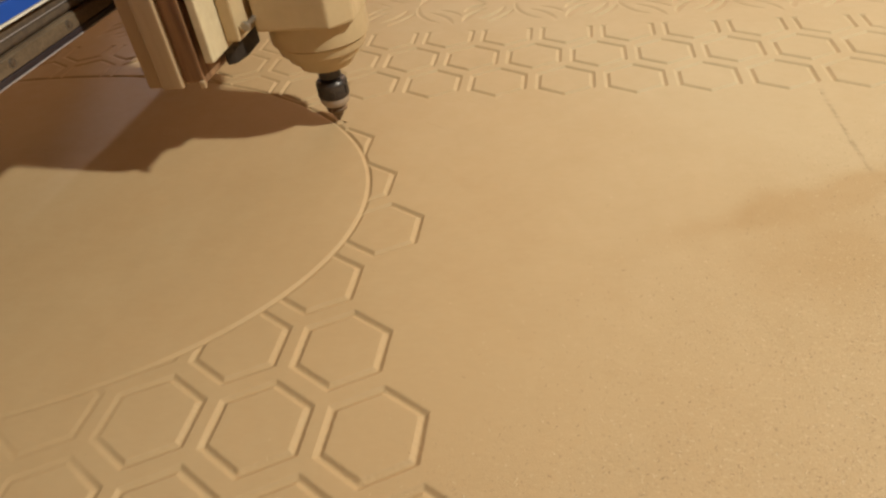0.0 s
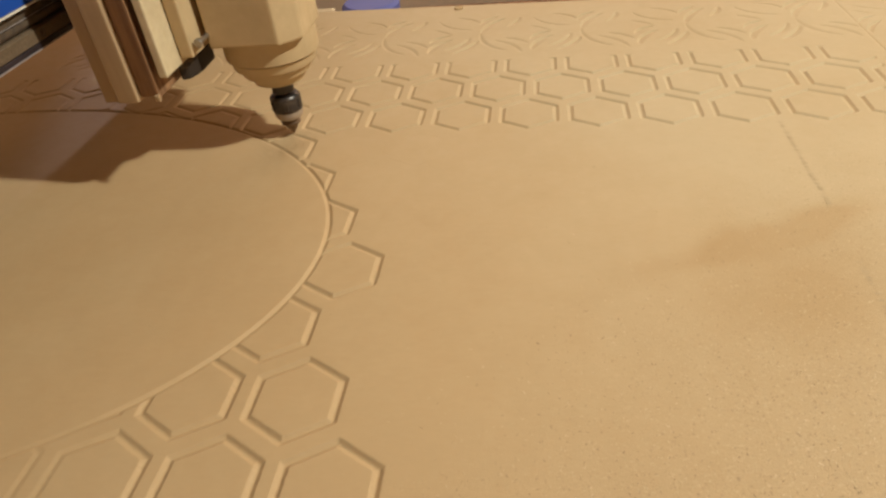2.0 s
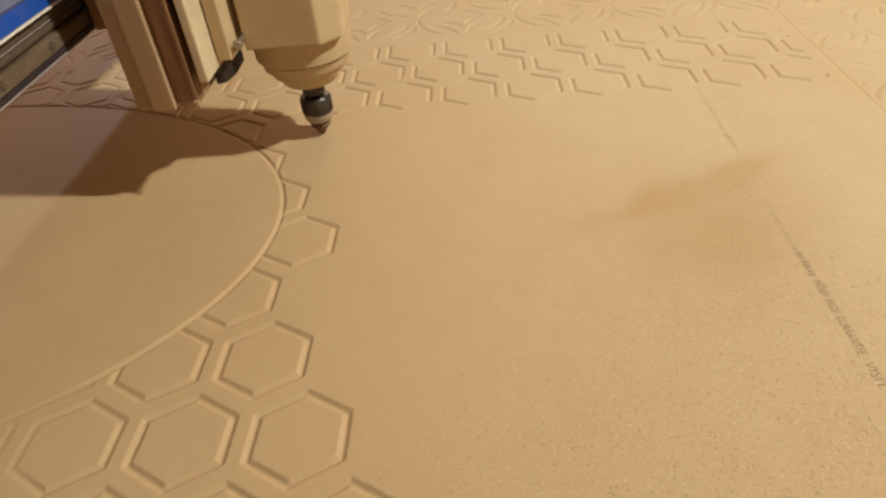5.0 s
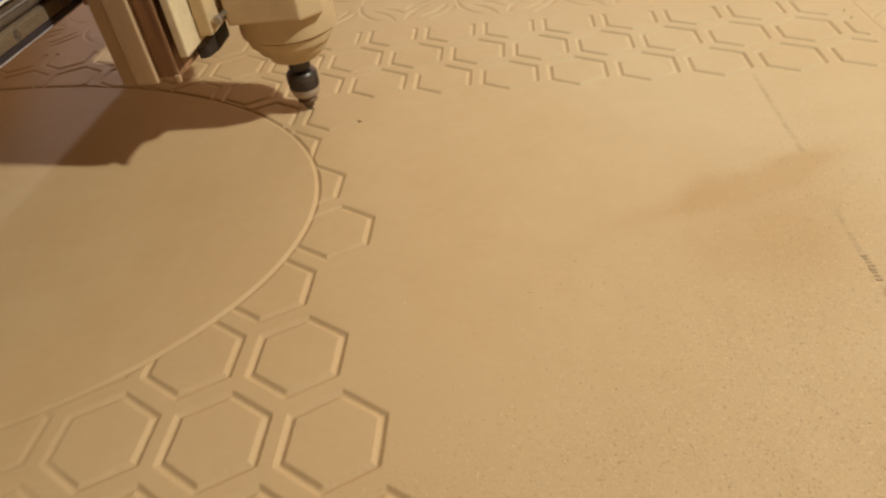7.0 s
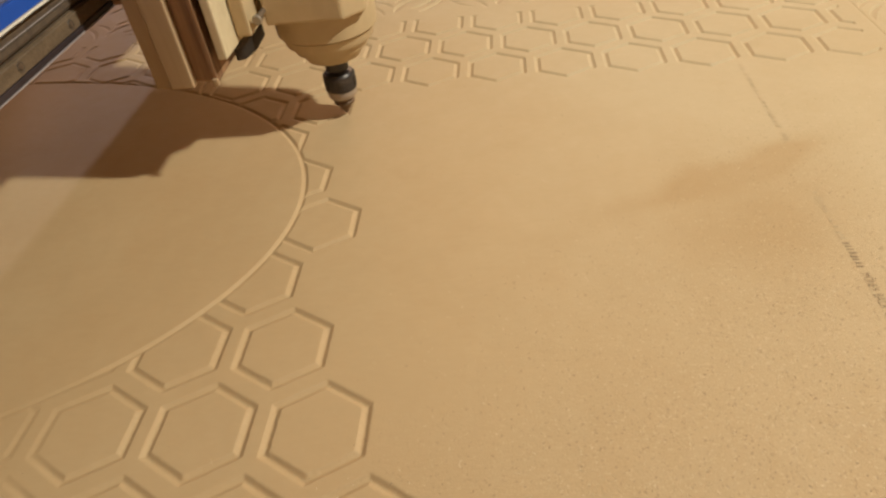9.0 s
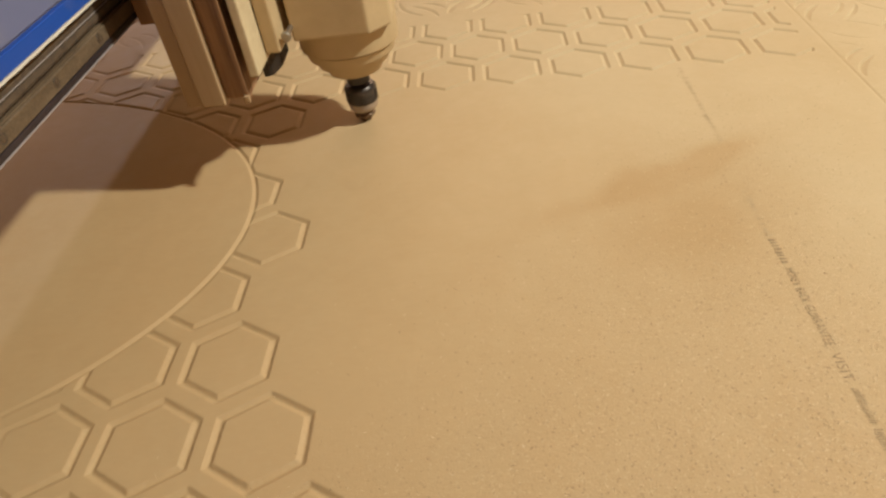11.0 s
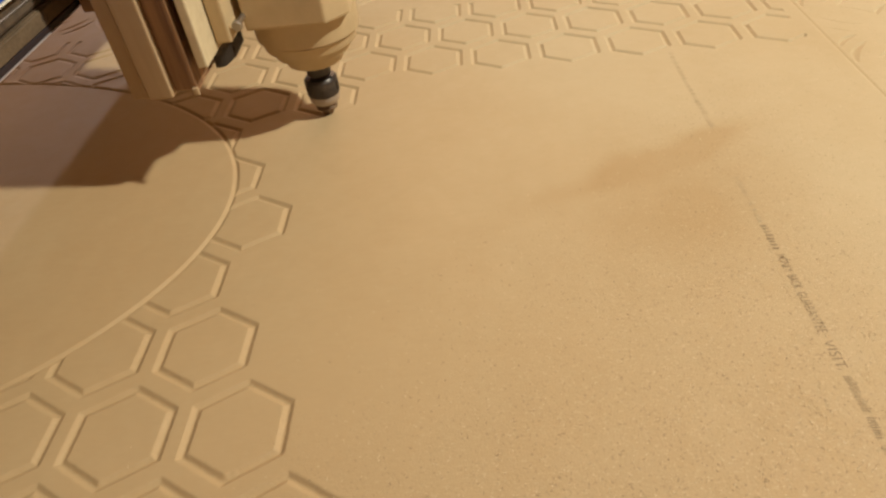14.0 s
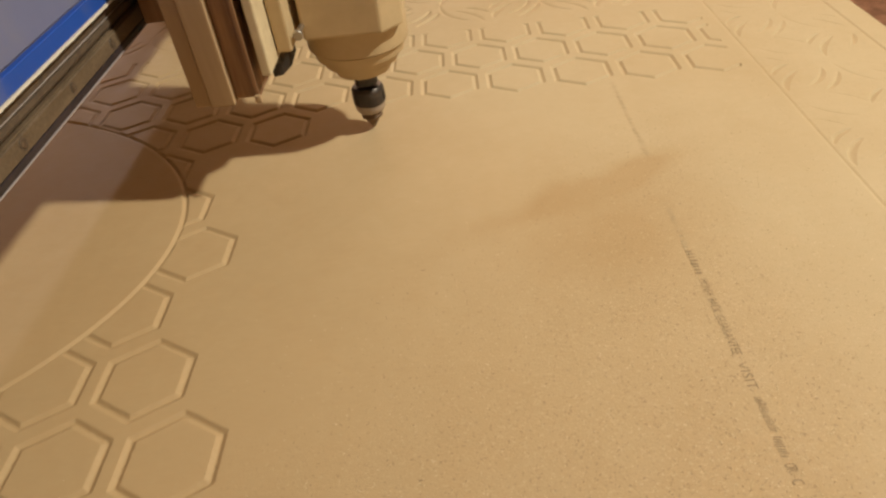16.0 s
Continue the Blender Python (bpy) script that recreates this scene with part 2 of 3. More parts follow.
# ---- the room ----
FLOOR_Z = -0.85
structure("floor", box(-3.5, 3.5, -3.0, 3.5, FLOOR_Z - 0.1, FLOOR_Z, 0), M_FLOOR, "dusty reddish brown concrete workshop floor")
structure("ceiling", box(-3.6, 3.6, -3.1, 3.6, 2.7, 2.8, 0), M_WALL, "plain limewashed workshop ceiling")
structure("wall_west", box(-3.6, -3.5, -3.0, 3.5, FLOOR_Z, 2.7, 0), M_WALL, "plain limewashed workshop wall")
structure("wall_east", box(3.5, 3.6, -3.0, 3.5, FLOOR_Z, 2.7, 0), M_WALL, "plain limewashed workshop wall")
structure("wall_south", box(-3.6, 3.6, -3.1, -3.0, FLOOR_Z, 2.7, 0), M_WALL, "plain limewashed workshop wall")
# unseen wall; the opening's left edge is set to cut off the sun
north = box(-3.6, -1.78, 3.5, 3.6, FLOOR_Z, 2.7, 0)
box(1.95, 3.6, 3.5, 3.6, FLOOR_Z, 2.7, 0, north)
box(-1.78, 1.95, 3.5, 3.6, FLOOR_Z, 0.50, 0, north)
box(-1.78, 1.95, 3.5, 3.6, 2.10, 2.7, 0, north)
structure("wall_north", north, M_WALL, "limewashed workshop wall with a wide window opening")


# unseen wall, added to keep the sun off the sheet's right part
structure("wall_yard", box(-2.00, 3.6, 5.0, 5.15, FLOOR_Z, 3.2, 0), M_WALL, "unseen plain wall added outside the window to block the sun")


# ---- the carved sheet ----
PITCH, ROW = 0.080, 0.0717          # hexagons along a row, and from row to row
HALF = 0.0315                       # half width of the cut line of a hexagon
OVAL = (-0.5876, 0.2256, 0.4873, 0.3087)
EDGE_X, EDGE_Y = 0.705, 0.873
LAST = {-2: 1.0, -1: 0.5, 0: 0.0, 1: -0.5, 2: -1.0, 3: -0.5, 4: -1.0, 5: -1.5, 6: 0.0}


def rounded(d, half, depth):
    """The cross-section of a cut by a pointed bit with a blunt tip, at the distance d from its middle."""
    return depth * np.clip(1 - np.abs(d / half) ** 1.2, 0, 1) ** 0.9


def oval_distance(x, y):
    cx, cy, rx, ry = OVAL
    u, v = (x - cx) / rx, (y - cy) / ry
    f = u * u + v * v
    return (f - 1) / np.maximum(2 * np.sqrt((u / rx) ** 2 + (v / ry) ** 2), 1e-6)


def hexagon_cut(x, y):
    depth = np.zeros_like(x)
    outside = oval_distance(x, y)
    # the torn fibres along a cut
    rough = np.random.default_rng(8).normal(size=(x.shape[0] // 2 + 1, x.shape[1] // 2 + 1))
    rough = np.kron(rough, np.ones((2, 2)))[:x.shape[0], :x.shape[1]]
    rough = (rough + np.roll(rough, 1, 0) + np.roll(rough, 1, 1) + np.roll(rough, (1, 1), (0, 1))) / 4
    for j in range(-2, 10):
        cy = j * ROW - 0.0205
        shift = 0.5 if j % 2 else 0.0
        i = np.round((x + 0.0347) / PITCH - shift) + shift
        dx, dy = np.abs(x - i * PITCH + 0.0347), np.abs(y - cy)
        line = np.maximum(dx, 0.5 * dx + 0.866 * dy) - HALF
        cut = rounded(line + 0.00016 * rough, 0.0036, 0.0024) * (1 + 0.03 * rough)
        cut[i > LAST.get(j, 9) + 0.01] = 0
        depth = np.maximum(depth, cut)
    depth[(outside < 0) | (y > 0.644) | (x > 0.507)] = 0
    # the cuts under the beam are made shallower, to weaken their shading there
    return depth * np.clip(1 + 1.6 * (x + 0.08), 0.62, 1.0)


def arc_cut(x, y, cx, cy, r, middle, span, half, depth):
    """A crescent: a scoop along part of a circle that tapers out at both ends, steepest on the side that faces +x."""
    turn = np.arctan2(y - cy, x - cx) - middle
    turn = (turn + math.pi) % (2 * math.pi) - math.pi
    taper = np.clip(1 - (turn / span) ** 2, 0, 1)
    rho = np.hypot(x - cx, y - cy)
    s = (rho - r) / (half * (0.35 + 0.65 * taper))
    peak = -0.6 * (x - cx) / np.maximum(rho, 1e-6)
    fall = np.clip(np.minimum((s + 1) / (1 + peak), (1 - s) / (1 - peak)), 0, 1)
    return depth * np.sqrt(taper) * fall * fall * (3 - 2 * fall)


# petals and leaves of one flower: bend's centre and radius (mm), its two end angles, width (mm) of the cut
PETALS = (
    (86, -5, 80, 171, 128, 6.5), (53, 22, 55, 158, 120, 5.5), (11, 67, 51, -48, -8, 5.5), (-31, -40, 39, 161, 106, 5.5),
    (-6, -71, 60, 174, 124, 6.5), (-62, -9, 52, -67, -11, 6.0), (-69, -7, 75, -57, -19, 6.0))
LEAVES = (
    (80, -1, 75, -178, -121, 4.5), (4, -89, 64, 66, 15, 4.5), (35, -65, 45, 79, 28, 4.0),
    (-4, 86, 67, -154, -99, 2.2), (-93, -38, 66, 68, 35, 1.9), (-46, 21, 53, 78, 19, 2.2))


def flower_cut(x, y):
    depth = np.zeros_like(x)

    def motif(cx, cy):
        near = (np.abs(x - cx) < 0.10) & (np.abs(y - cy) < 0.10)
        if not near.any():
            return
        px, py = x[near] - cx, y[near] - cy
        d = np.zeros_like(px)
        for shapes, deep in ((PETALS, 0.0027), (LEAVES, 0.0017)):
            for bx, by, r, a0, a1, wide in shapes:
                middle, span = math.radians((a0 + a1) / 2), math.radians(abs(a1 - a0) / 2 * 1.15)
                d = np.maximum(d, arc_cut(px, py, bx / 1000, by / 1000, r / 1000, middle, span, wide * 0.00115, deep))
        depth[near] = np.maximum(depth[near], d)

    for k in range(-4, 5):
        motif(0.006 + 0.148 * k, 0.745)
    for k in range(-4, 4):
        motif(0.600, 0.450 + 0.148 * k)
    depth[(y > 0.838) | ((y < 0.668) & (x < 0.5265))] = 0
    depth[(x > 0.665)] = 0
    # shallower towards -x, to weaken the petals' shading under the beam
    return depth * np.clip(1 + 2.0 * (x + 0.05), 0.5, 1.0)


def sheet_depth(x, y):
    depth = hexagon_cut(x, y)
    # drifted dust fills the line where it runs out under the beam
    filled = np.where(y < 0.12, np.clip(0.40 + (x + 0.225) / 0.05, 0.36, 1.0), 1.0)
    depth = np.maximum(depth, rounded(oval_distance(x, y), 0.0030, 0.0023)) * filled
    depth = np.maximum(depth, flower_cut(x, y))
    # the border lies a little lower than the field, behind a sloping line
    depth = np.maximum(depth, 0.0020 * np.clip(np.minimum((x - 0.5238) / 0.0024, (0.5305 - x) / 0.0040), 0, 1))
    depth = np.where((x > 0.5264) & (x < 0.672), np.maximum(depth, 0.0010) + np.where(x > 0.53, np.maximum(depth - 0.001, 0) * 0.4, 0), depth)
    depth = np.maximum(depth, rounded(x - 0.672, 0.0020, 0.0014))
    return depth


def carved_sheet():
    x0, y0, step, n = -0.70, -0.173, 0.0009, 10
    block = step * n
    nx, ny = int((EDGE_X - x0) / block), int((EDGE_Y - y0) / block)
    gx, gy = np.meshgrid(x0 + step * np.arange(nx * n + 1), y0 + step * np.arange(ny * n + 1))
    depth = sheet_depth(gx, gy)
    wide = nx * n + 1
    verts_used, faces = [], []
    cut = np.zeros((ny, nx), bool)
    for r in range(n + 1):
        for c in range(n + 1):
            cut |= depth[r:r + (ny - 1) * n + 1:n, c:c + (nx - 1) * n + 1:n] > 1e-7
    # fine quads where the bit has been, one quad a block elsewhere
    bj, bi = np.nonzero(cut)
    rr, cc = np.meshgrid(np.arange(n), np.arange(n), indexing="ij")
    base = ((bj * n)[:, None] + rr.ravel()) * wide + (bi * n)[:, None] + cc.ravel()
    base = base.ravel()
    fine = np.stack([base, base + 1, base + wide + 1, base + wide], 1)
    fj, fi = np.nonzero(~cut)
    base = (fj * n) * wide + fi * n
    flat = np.stack([base, base + n, base + n * wide + n, base + n * wide], 1)
    quads = np.concatenate([fine, flat])
    used, index = np.unique(quads, return_inverse=True)
    co = np.stack([gx.ravel()[used], gy.ravel()[used], -depth.ravel()[used]], 1)
    quads = index.reshape(-1, 4)
    # the plain rest of the sheet, its edges and its underside
    ex, ey = x0 + nx * block, y0 + ny * block
    wx, wy, t = -1.05, -0.62, -0.018
    extra = np.array([
        (wx, wy, 0), (x0, wy, 0), (ex, wy, 0), (wx, y0, 0), (x0, y0, 0), (ex, y0, 0), (wx, ey, 0), (x0, ey, 0), (ex, ey, 0),
        (wx, wy, t), (ex, wy, t), (ex, ey, t), (wx, ey, t)])
    more = np.array([(0, 1, 4, 3), (1, 2, 5, 4), (3, 4, 7, 6), (0, 9, 10, 2), (2, 10, 11, 8), (8, 11, 12, 6), (6, 12, 9, 0), (9, 12, 11, 10)]) + len(co)
    co, quads = np.concatenate([co, extra]), np.concatenate([quads, more])
    # the far edge is not quite square to the rest
    far = np.clip((co[:, 1] - 0.843) / (EDGE_Y - 0.843), 0, 1)
    co[:, 1] -= 0.036 * (co[:, 0] - 0.2) * far
    me = D.meshes.new("carved_sheet")
    me.vertices.add(len(co))
    me.vertices.foreach_set("co", co.ravel().astype(np.float32))
    me.loops.add(quads.size)
    me.loops.foreach_set("vertex_index", quads.ravel().astype(np.int32))
    me.polygons.add(len(quads))
    me.polygons.foreach_set("loop_start", np.arange(0, quads.size, 4, dtype=np.int32))
    smooth = np.ones(len(quads), bool)
    smooth[len(fine):] = False
    me.polygons.foreach_set("use_smooth", smooth)
    me.update(calc_edges=True)
    me.validate()
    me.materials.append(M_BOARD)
    ob = new("carved_sheet", me)
    return tagged(ob, "tan fibreboard sheet carved with hexagons, lying on the machine bed", "wood panel")


sheet = carved_sheet()


# ---- printing on the sheet ----
def printed(text, y_from, y_to, x=0.3515, height=0.0066):
    curve = D.curves.new("printed_words", "FONT")
    curve.body, curve.size = text, 1.0
    curve.resolution_u, curve.offset = 3, -0.014
    tmp = new("printed_words", curve)
    bpy.context.view_layer.update()
    me = D.meshes.new_from_object(tmp.evaluated_get(bpy.context.evaluated_depsgraph_get()))
    D.objects.remove(tmp)
    co = np.zeros(len(me.vertices) * 3)
    me.vertices.foreach_get("co", co)
    co = co.reshape(-1, 3)
    u, v = co[:, 0] - co[:, 0].min(), co[:, 1]
    u, v = u / u.max() * (y_from - y_to), v / max(v.max(), 1e-6) * height
    # the line runs towards -y, with the letters' heads towards +x
    out = np.stack([x - height / 2 + v, y_from - u, np.full_like(u, 0.00025)], 1)
    me.vertices.foreach_set("co", out.ravel())
    me.update()
    me.materials.clear()
    me.materials.append(M_INK)
    ob = new("printed_words", me)
    ob.parent = sheet
    return tagged(ob, "faded dark lettering printed on fibreboard")


def bars(y_from, y_to, count, x=0.3515, height=0.0062, fill=0.6, material=None, keep=1.0):
    """Unreadable letters as slanting strokes, some of them worn away."""
    pitch = (y_from - y_to) / count
    for k in range(count):
        if random.random() > keep:
            continue
        ya = y_from - k * pitch
        wide = pitch * fill * random.uniform(0.5, 1.0)
        x0 = x - height / 2 + height * random.uniform(0, 0.15)
        x1 = x0 + height * random.uniform(0.6, 0.9)
        lean = random.uniform(0.0002, 0.0009)
        bm = bmesh.new()
        bm.faces.new([bm.verts.new((px, py, 0.00025)) for px, py in ((x0, ya), (x0, ya - wide), (x1, ya - wide - lean), (x1, ya - lean))])
        part("printed_bar", bm, material or M_INK, sheet)


printed("MONEY", 0.1055, 0.0875)
printed("BACK", 0.0838, 0.0700)
printed("GUARANTEE", 0.0665, 0.0290)
printed("-", 0.0272, 0.0250, height=0.001)
printed("VISIT", 0.0225, -0.0005)
bars(-0.0065, -0.0330, 17, fill=0.36)
bars(-0.0365, -0.0515, 9, fill=0.36)
printed("OR", -0.0550, -0.0610)
printed("C", -0.0655, -0.0690)
bars(0.140, 0.110, 8, fill=0.5, keep=0.85)
bars(0.205, 0.142, 17, fill=0.42, material=M_FAINT, keep=0.75)
bars(0.445, 0.275, 52, x=0.3545, fill=0.5, material=M_FAINT, keep=0.55)


# ---- the machine bed ----
def machine_bed():
    ob = new("machine_bed")
    part("bed_board", box(-1.2, EDGE_X - 0.02, -0.8, EDGE_Y - 0.02, -0.045, -0.0185, 0.002), M_BED, ob)
    for x in (-1.0, 0.55):
        part("bed_frame", box(x, x + 0.1, -0.8, EDGE_Y - 0.03, -0.145, -0.0455, 0.004), M_BLUE, ob)
        for y in (-0.7, EDGE_Y - 0.15):
            part("leg", box(x + 0.01, x + 0.09, y, y + 0.08, FLOOR_Z, -0.1455, 0.004), M_BLUE, ob)
    return tagged(ob, "low machine bed with a board top on a blue steel frame", "machine bed")


machine_bed()


def blue_drum():
    ob = new("plastic_drum")
    ob.location = (-0.225, 1.035, FLOOR_Z)
    body = [(0.052, 0.0), (0.058, 0.02), (0.060, 0.25), (0.063, 0.27), (0.060, 0.29), (0.060, 0.55), (0.063, 0.57), (0.060, 0.59), (0.058, 0.78), (0.052, 0.80)]
    part("body", lathe(body, 40), M_DRUM, ob, "", True)
    part("lid", lathe([(0.056, 0.8005), (0.056, 0.812), (0.050, 0.818)], 40), M_DRUM, ob, "", True)
    return tagged(ob, "blue plastic drum standing on the floor behind the bed", "drum")


blue_drum()


def offcut_board():
    ob = new("offcut_board", as_mesh("offcut_board", box(-0.46, -0.268, 0.925, 0.943, FLOOR_Z, -0.012, 0.002), M_CREAM_PALE))
    return tagged(ob, "pale beige board offcut standing behind the bed", "board")


offcut_board()


def wood_chip(x, y, size, turn):
    bm = bmesh.new()
    bmesh.ops.create_icosphere(bm, subdivisions=2, radius=1.0)
    for v in bm.verts:
        k = 1 + 0.35 * noise.noise(v.co * 1.7 + Vector((x, y, 0)) * 40)
        v.co = Vector((v.co.x * k * size, v.co.y * k * size * 0.6, max(v.co.z, -0.4) * k * size * 0.5 + size * 0.2))
    ob = new("wood_chip", as_mesh("wood_chip", bm, M_BOARD, True))
    ob.matrix_world = pose(x, y, 0, 0, 0, turn)
    return tagged(ob, "small tan lump of pressed wood dust on the board's edge", "wood chip")


wood_chip(-0.034, 0.8615, 0.0075, 20)


# ---- loose fibres on the open face of the sheet ----
def loose_fibres(count):
    rng = np.random.default_rng(4)
    x, y = rng.uniform(-0.12, 0.515, count * 4), rng.uniform(-0.22, 0.46, count * 4)
    weight = np.clip(2.2 * x - 2.6 * y + 0.22, 0.012, 1.0)
    keep = (rng.random(count * 4) < weight) & (oval_distance(x, y) > 0.004)
    keep &= rng.random(count * 4) < np.clip((x + 0.03) / 0.16, 0.09, 1.0)
    keep &= rng.random(count * 4) < np.clip(1 - (x - 0.36) / 0.16, 0.35, 1.0)
    x, y = x[keep][:count], y[keep][:count]
    n = len(x)
    a = rng.uniform(0, 2 * math.pi, n)
    long, wide = rng.gamma(3.0, 0.00028, n) + 0.0004, rng.uniform(0.00012, 0.00026, n)
    rise = rng.uniform(0.0002, 0.0006, n)
    ux, uy = np.cos(a), np.sin(a)
    co = np.zeros((n, 4, 3))
    for k, (u, v, h) in enumerate(((-1, -1, 0.00006), (1, -0.6, 1), (1, 0.6, 1), (-1, 1, 0.00006))):
        co[:, k, 0] = x + u * long / 2 * ux - v * wide * uy
        co[:, k, 1] = y + u * long / 2 * uy + v * wide * ux
        co[:, k, 2] = rise if h == 1 else h
    me = D.meshes.new("wood_fibres")
    me.from_pydata(co.reshape(-1, 3).tolist(), [], np.arange(n * 4).reshape(-1, 4).tolist())
    me.materials.append(M_FIBRE)
    return tagged(new("wood_fibres", me), "loose tan and brown fibres strewn over the fibreboard", "wood fibres", "", "stuff")


loose_fibres(13000)


# ---- the gantry beam ----
def gantry():
    """The beam that crosses the bed along y; its origin is at the x of the bit."""
    ob = new("gantry")
    y0, y1 = -0.9, 1.4
    # blue body: upright front band, then a face that slopes back
    outline = [(-0.1835, 0.2117), (-0.235, 0.40), (-0.235, 0.50), (-0.416, 0.50), (-0.416, 0.2117)]
    bm = bmesh.new()
    near = [bm.verts.new((x, y0, z)) for x, z in outline]
    far = [bm.verts.new((x, y1, z)) for x, z in outline]
    n = len(outline)
    for k in range(n):
        bm.faces.new((near[k], near[(k + 1) % n], far[(k + 1) % n], far[k]))
    bm.faces.new(list(reversed(near)))
    bm.faces.new(far)
    bmesh.ops.recalc_face_normals(bm, faces=list(bm.faces))
    bmesh.ops.bevel(bm, geom=[e for e in bm.edges if abs(e.verts[0].co.y - e.verts[1].co.y) > 1], offset=0.002, segments=2, affect="EDGES")
    part("beam", bm, M_BLUE_SHEEN, ob, "dusty blue painted steel beam, its pale sheen put in the colour")
    part("beam_band", box(-0.416, -0.181, y0, y1, 0.1995, 0.2115, 0.0008), M_BLUE, ob, "bright blue painted lower band")
    part("beam_edge", worn_strip(-0.415, -0.1797, y0, y1, 0.1977, 0.1992), M_WHITE, ob, "bare whitish plate edge")
    part("back_plate", box(-0.415, -0.1870, y0, y1, 0.1795, 0.1973, 0.0006), M_MOUNT, ob, "dusty brown mounting plate")
    part("rail_seat", box(-0.415, -0.1900, y0, y1, 0.1600, 0.1793, 0.0004), M_MOUNT, ob)
    part("rack", box(-0.1868, -0.1858, y0, y1, 0.1815, 0.1858, 0.0003), M_MOUNT, ob, "dusty brown toothed rack")
    part("rack_lip", box(-0.1868, -0.1860, y0, y1, 0.1872, 0.1877, 0.0001), M_EDGE, ob, "thin bright machined lip")
    part("seal_strip", box(-0.1868, -0.1862, y0, y1, 0.1900, 0.1938, 0.0002), M_MOUNT, ob)
    rail = part("guide_rail", rail_mesh(y0, y1), M_RAIL, ob, "tan dusty linear guide rail")
    for k in range(28):
        y = y0 + 0.05 + 0.08 * k
        for name, profile, material in (
                ("bolt_bore", [(0.0030, 0.0), (0.0043, 0.0), (0.0045, 0.0002), (0.0043, 0.0004), (0.0034, 0.0003), (0.0030, 0.0002)], M_BORE),
                ("rail_bolt", [(0.0028, -0.0006), (0.0028, 0.0003), (0.0022, 0.0006), (0.0010, 0.0006)], M_RUST)):
            bm = lathe(profile, 18)
            bmesh.ops.rotate(bm, verts=bm.verts, matrix=Matrix.Rotation(math.pi / 2, 3, "Y"))
            bmesh.ops.translate(bm, verts=bm.verts, vec=(-0.1842, y, 0.1699))
            part(name, bm, material, rail, "", True)
    # the shaded gap under the rail, put in as a near-black strip
    part("shade_strip", box(-0.415, -0.1836, y0, y1, 0.1585, 0.1634, 0.0008), M_SHADE, ob, "dark lower strip painted as the shaded gap below the rail")
    # pale strip that carries the highlight along the lower edge
    part("lower_edge", box(-0.415, -0.1832, y0, y1, 0.1573, 0.1581, 0.0003), M_EDGE, ob, "thin bare metal lower edge, its highlight put in the colour")
    return tagged(ob, "blue steel gantry beam with a dusty guide rail", "gantry")


def worn_strip(x0, x1, y0, y1, z0, z1):
    """A long flat edge whose front has been chipped unevenly."""
    bm = bmesh.new()
    rng = random.Random(5)
    rings = []
    steps = 700
    for k in range(steps + 1):
        y = y0 + (y1 - y0) * k / steps
        low, out = z0 - rng.uniform(0.0, 0.0004), x1 + rng.uniform(-0.0003, 0.0001)
        rings.append([bm.verts.new(p) for p in ((x0, y, z0), (out, y, low), (out - 0.0002, y, z1), (x0, y, z1))])
    for a, b in zip(rings, rings[1:]):
        for k in range(4):
            bm.faces.new((a[k], a[(k + 1) % 4], b[(k + 1) % 4], b[k]))
    bm.faces.new(rings[0])
    bm.faces.new(list(reversed(rings[-1])))
    bmesh.ops.recalc_face_normals(bm, faces=list(bm.faces))
    return bm


def rail_mesh(y0, y1):
    outline = [(-0.1898, 0.1637), (-0.1846, 0.1637), (-0.1840, 0.1643), (-0.1840, 0.1750), (-0.1846, 0.1759), (-0.1860, 0.1762), (-0.1862, 0.1771), (-0.1898, 0.1771)]
    bm = bmesh.new()
    near = [bm.verts.new((x, y0, z)) for x, z in outline]
    far = [bm.verts.new((x, y1, z)) for x, z in outline]
    n = len(outline)
    for k in range(n):
        bm.faces.new((near[k], near[(k + 1) % n], far[(k + 1) % n], far[k]))
    bm.faces.new(list(reversed(near)))
    bm.faces.new(far)
    bmesh.ops.recalc_face_normals(bm, faces=list(bm.faces))
    return bm


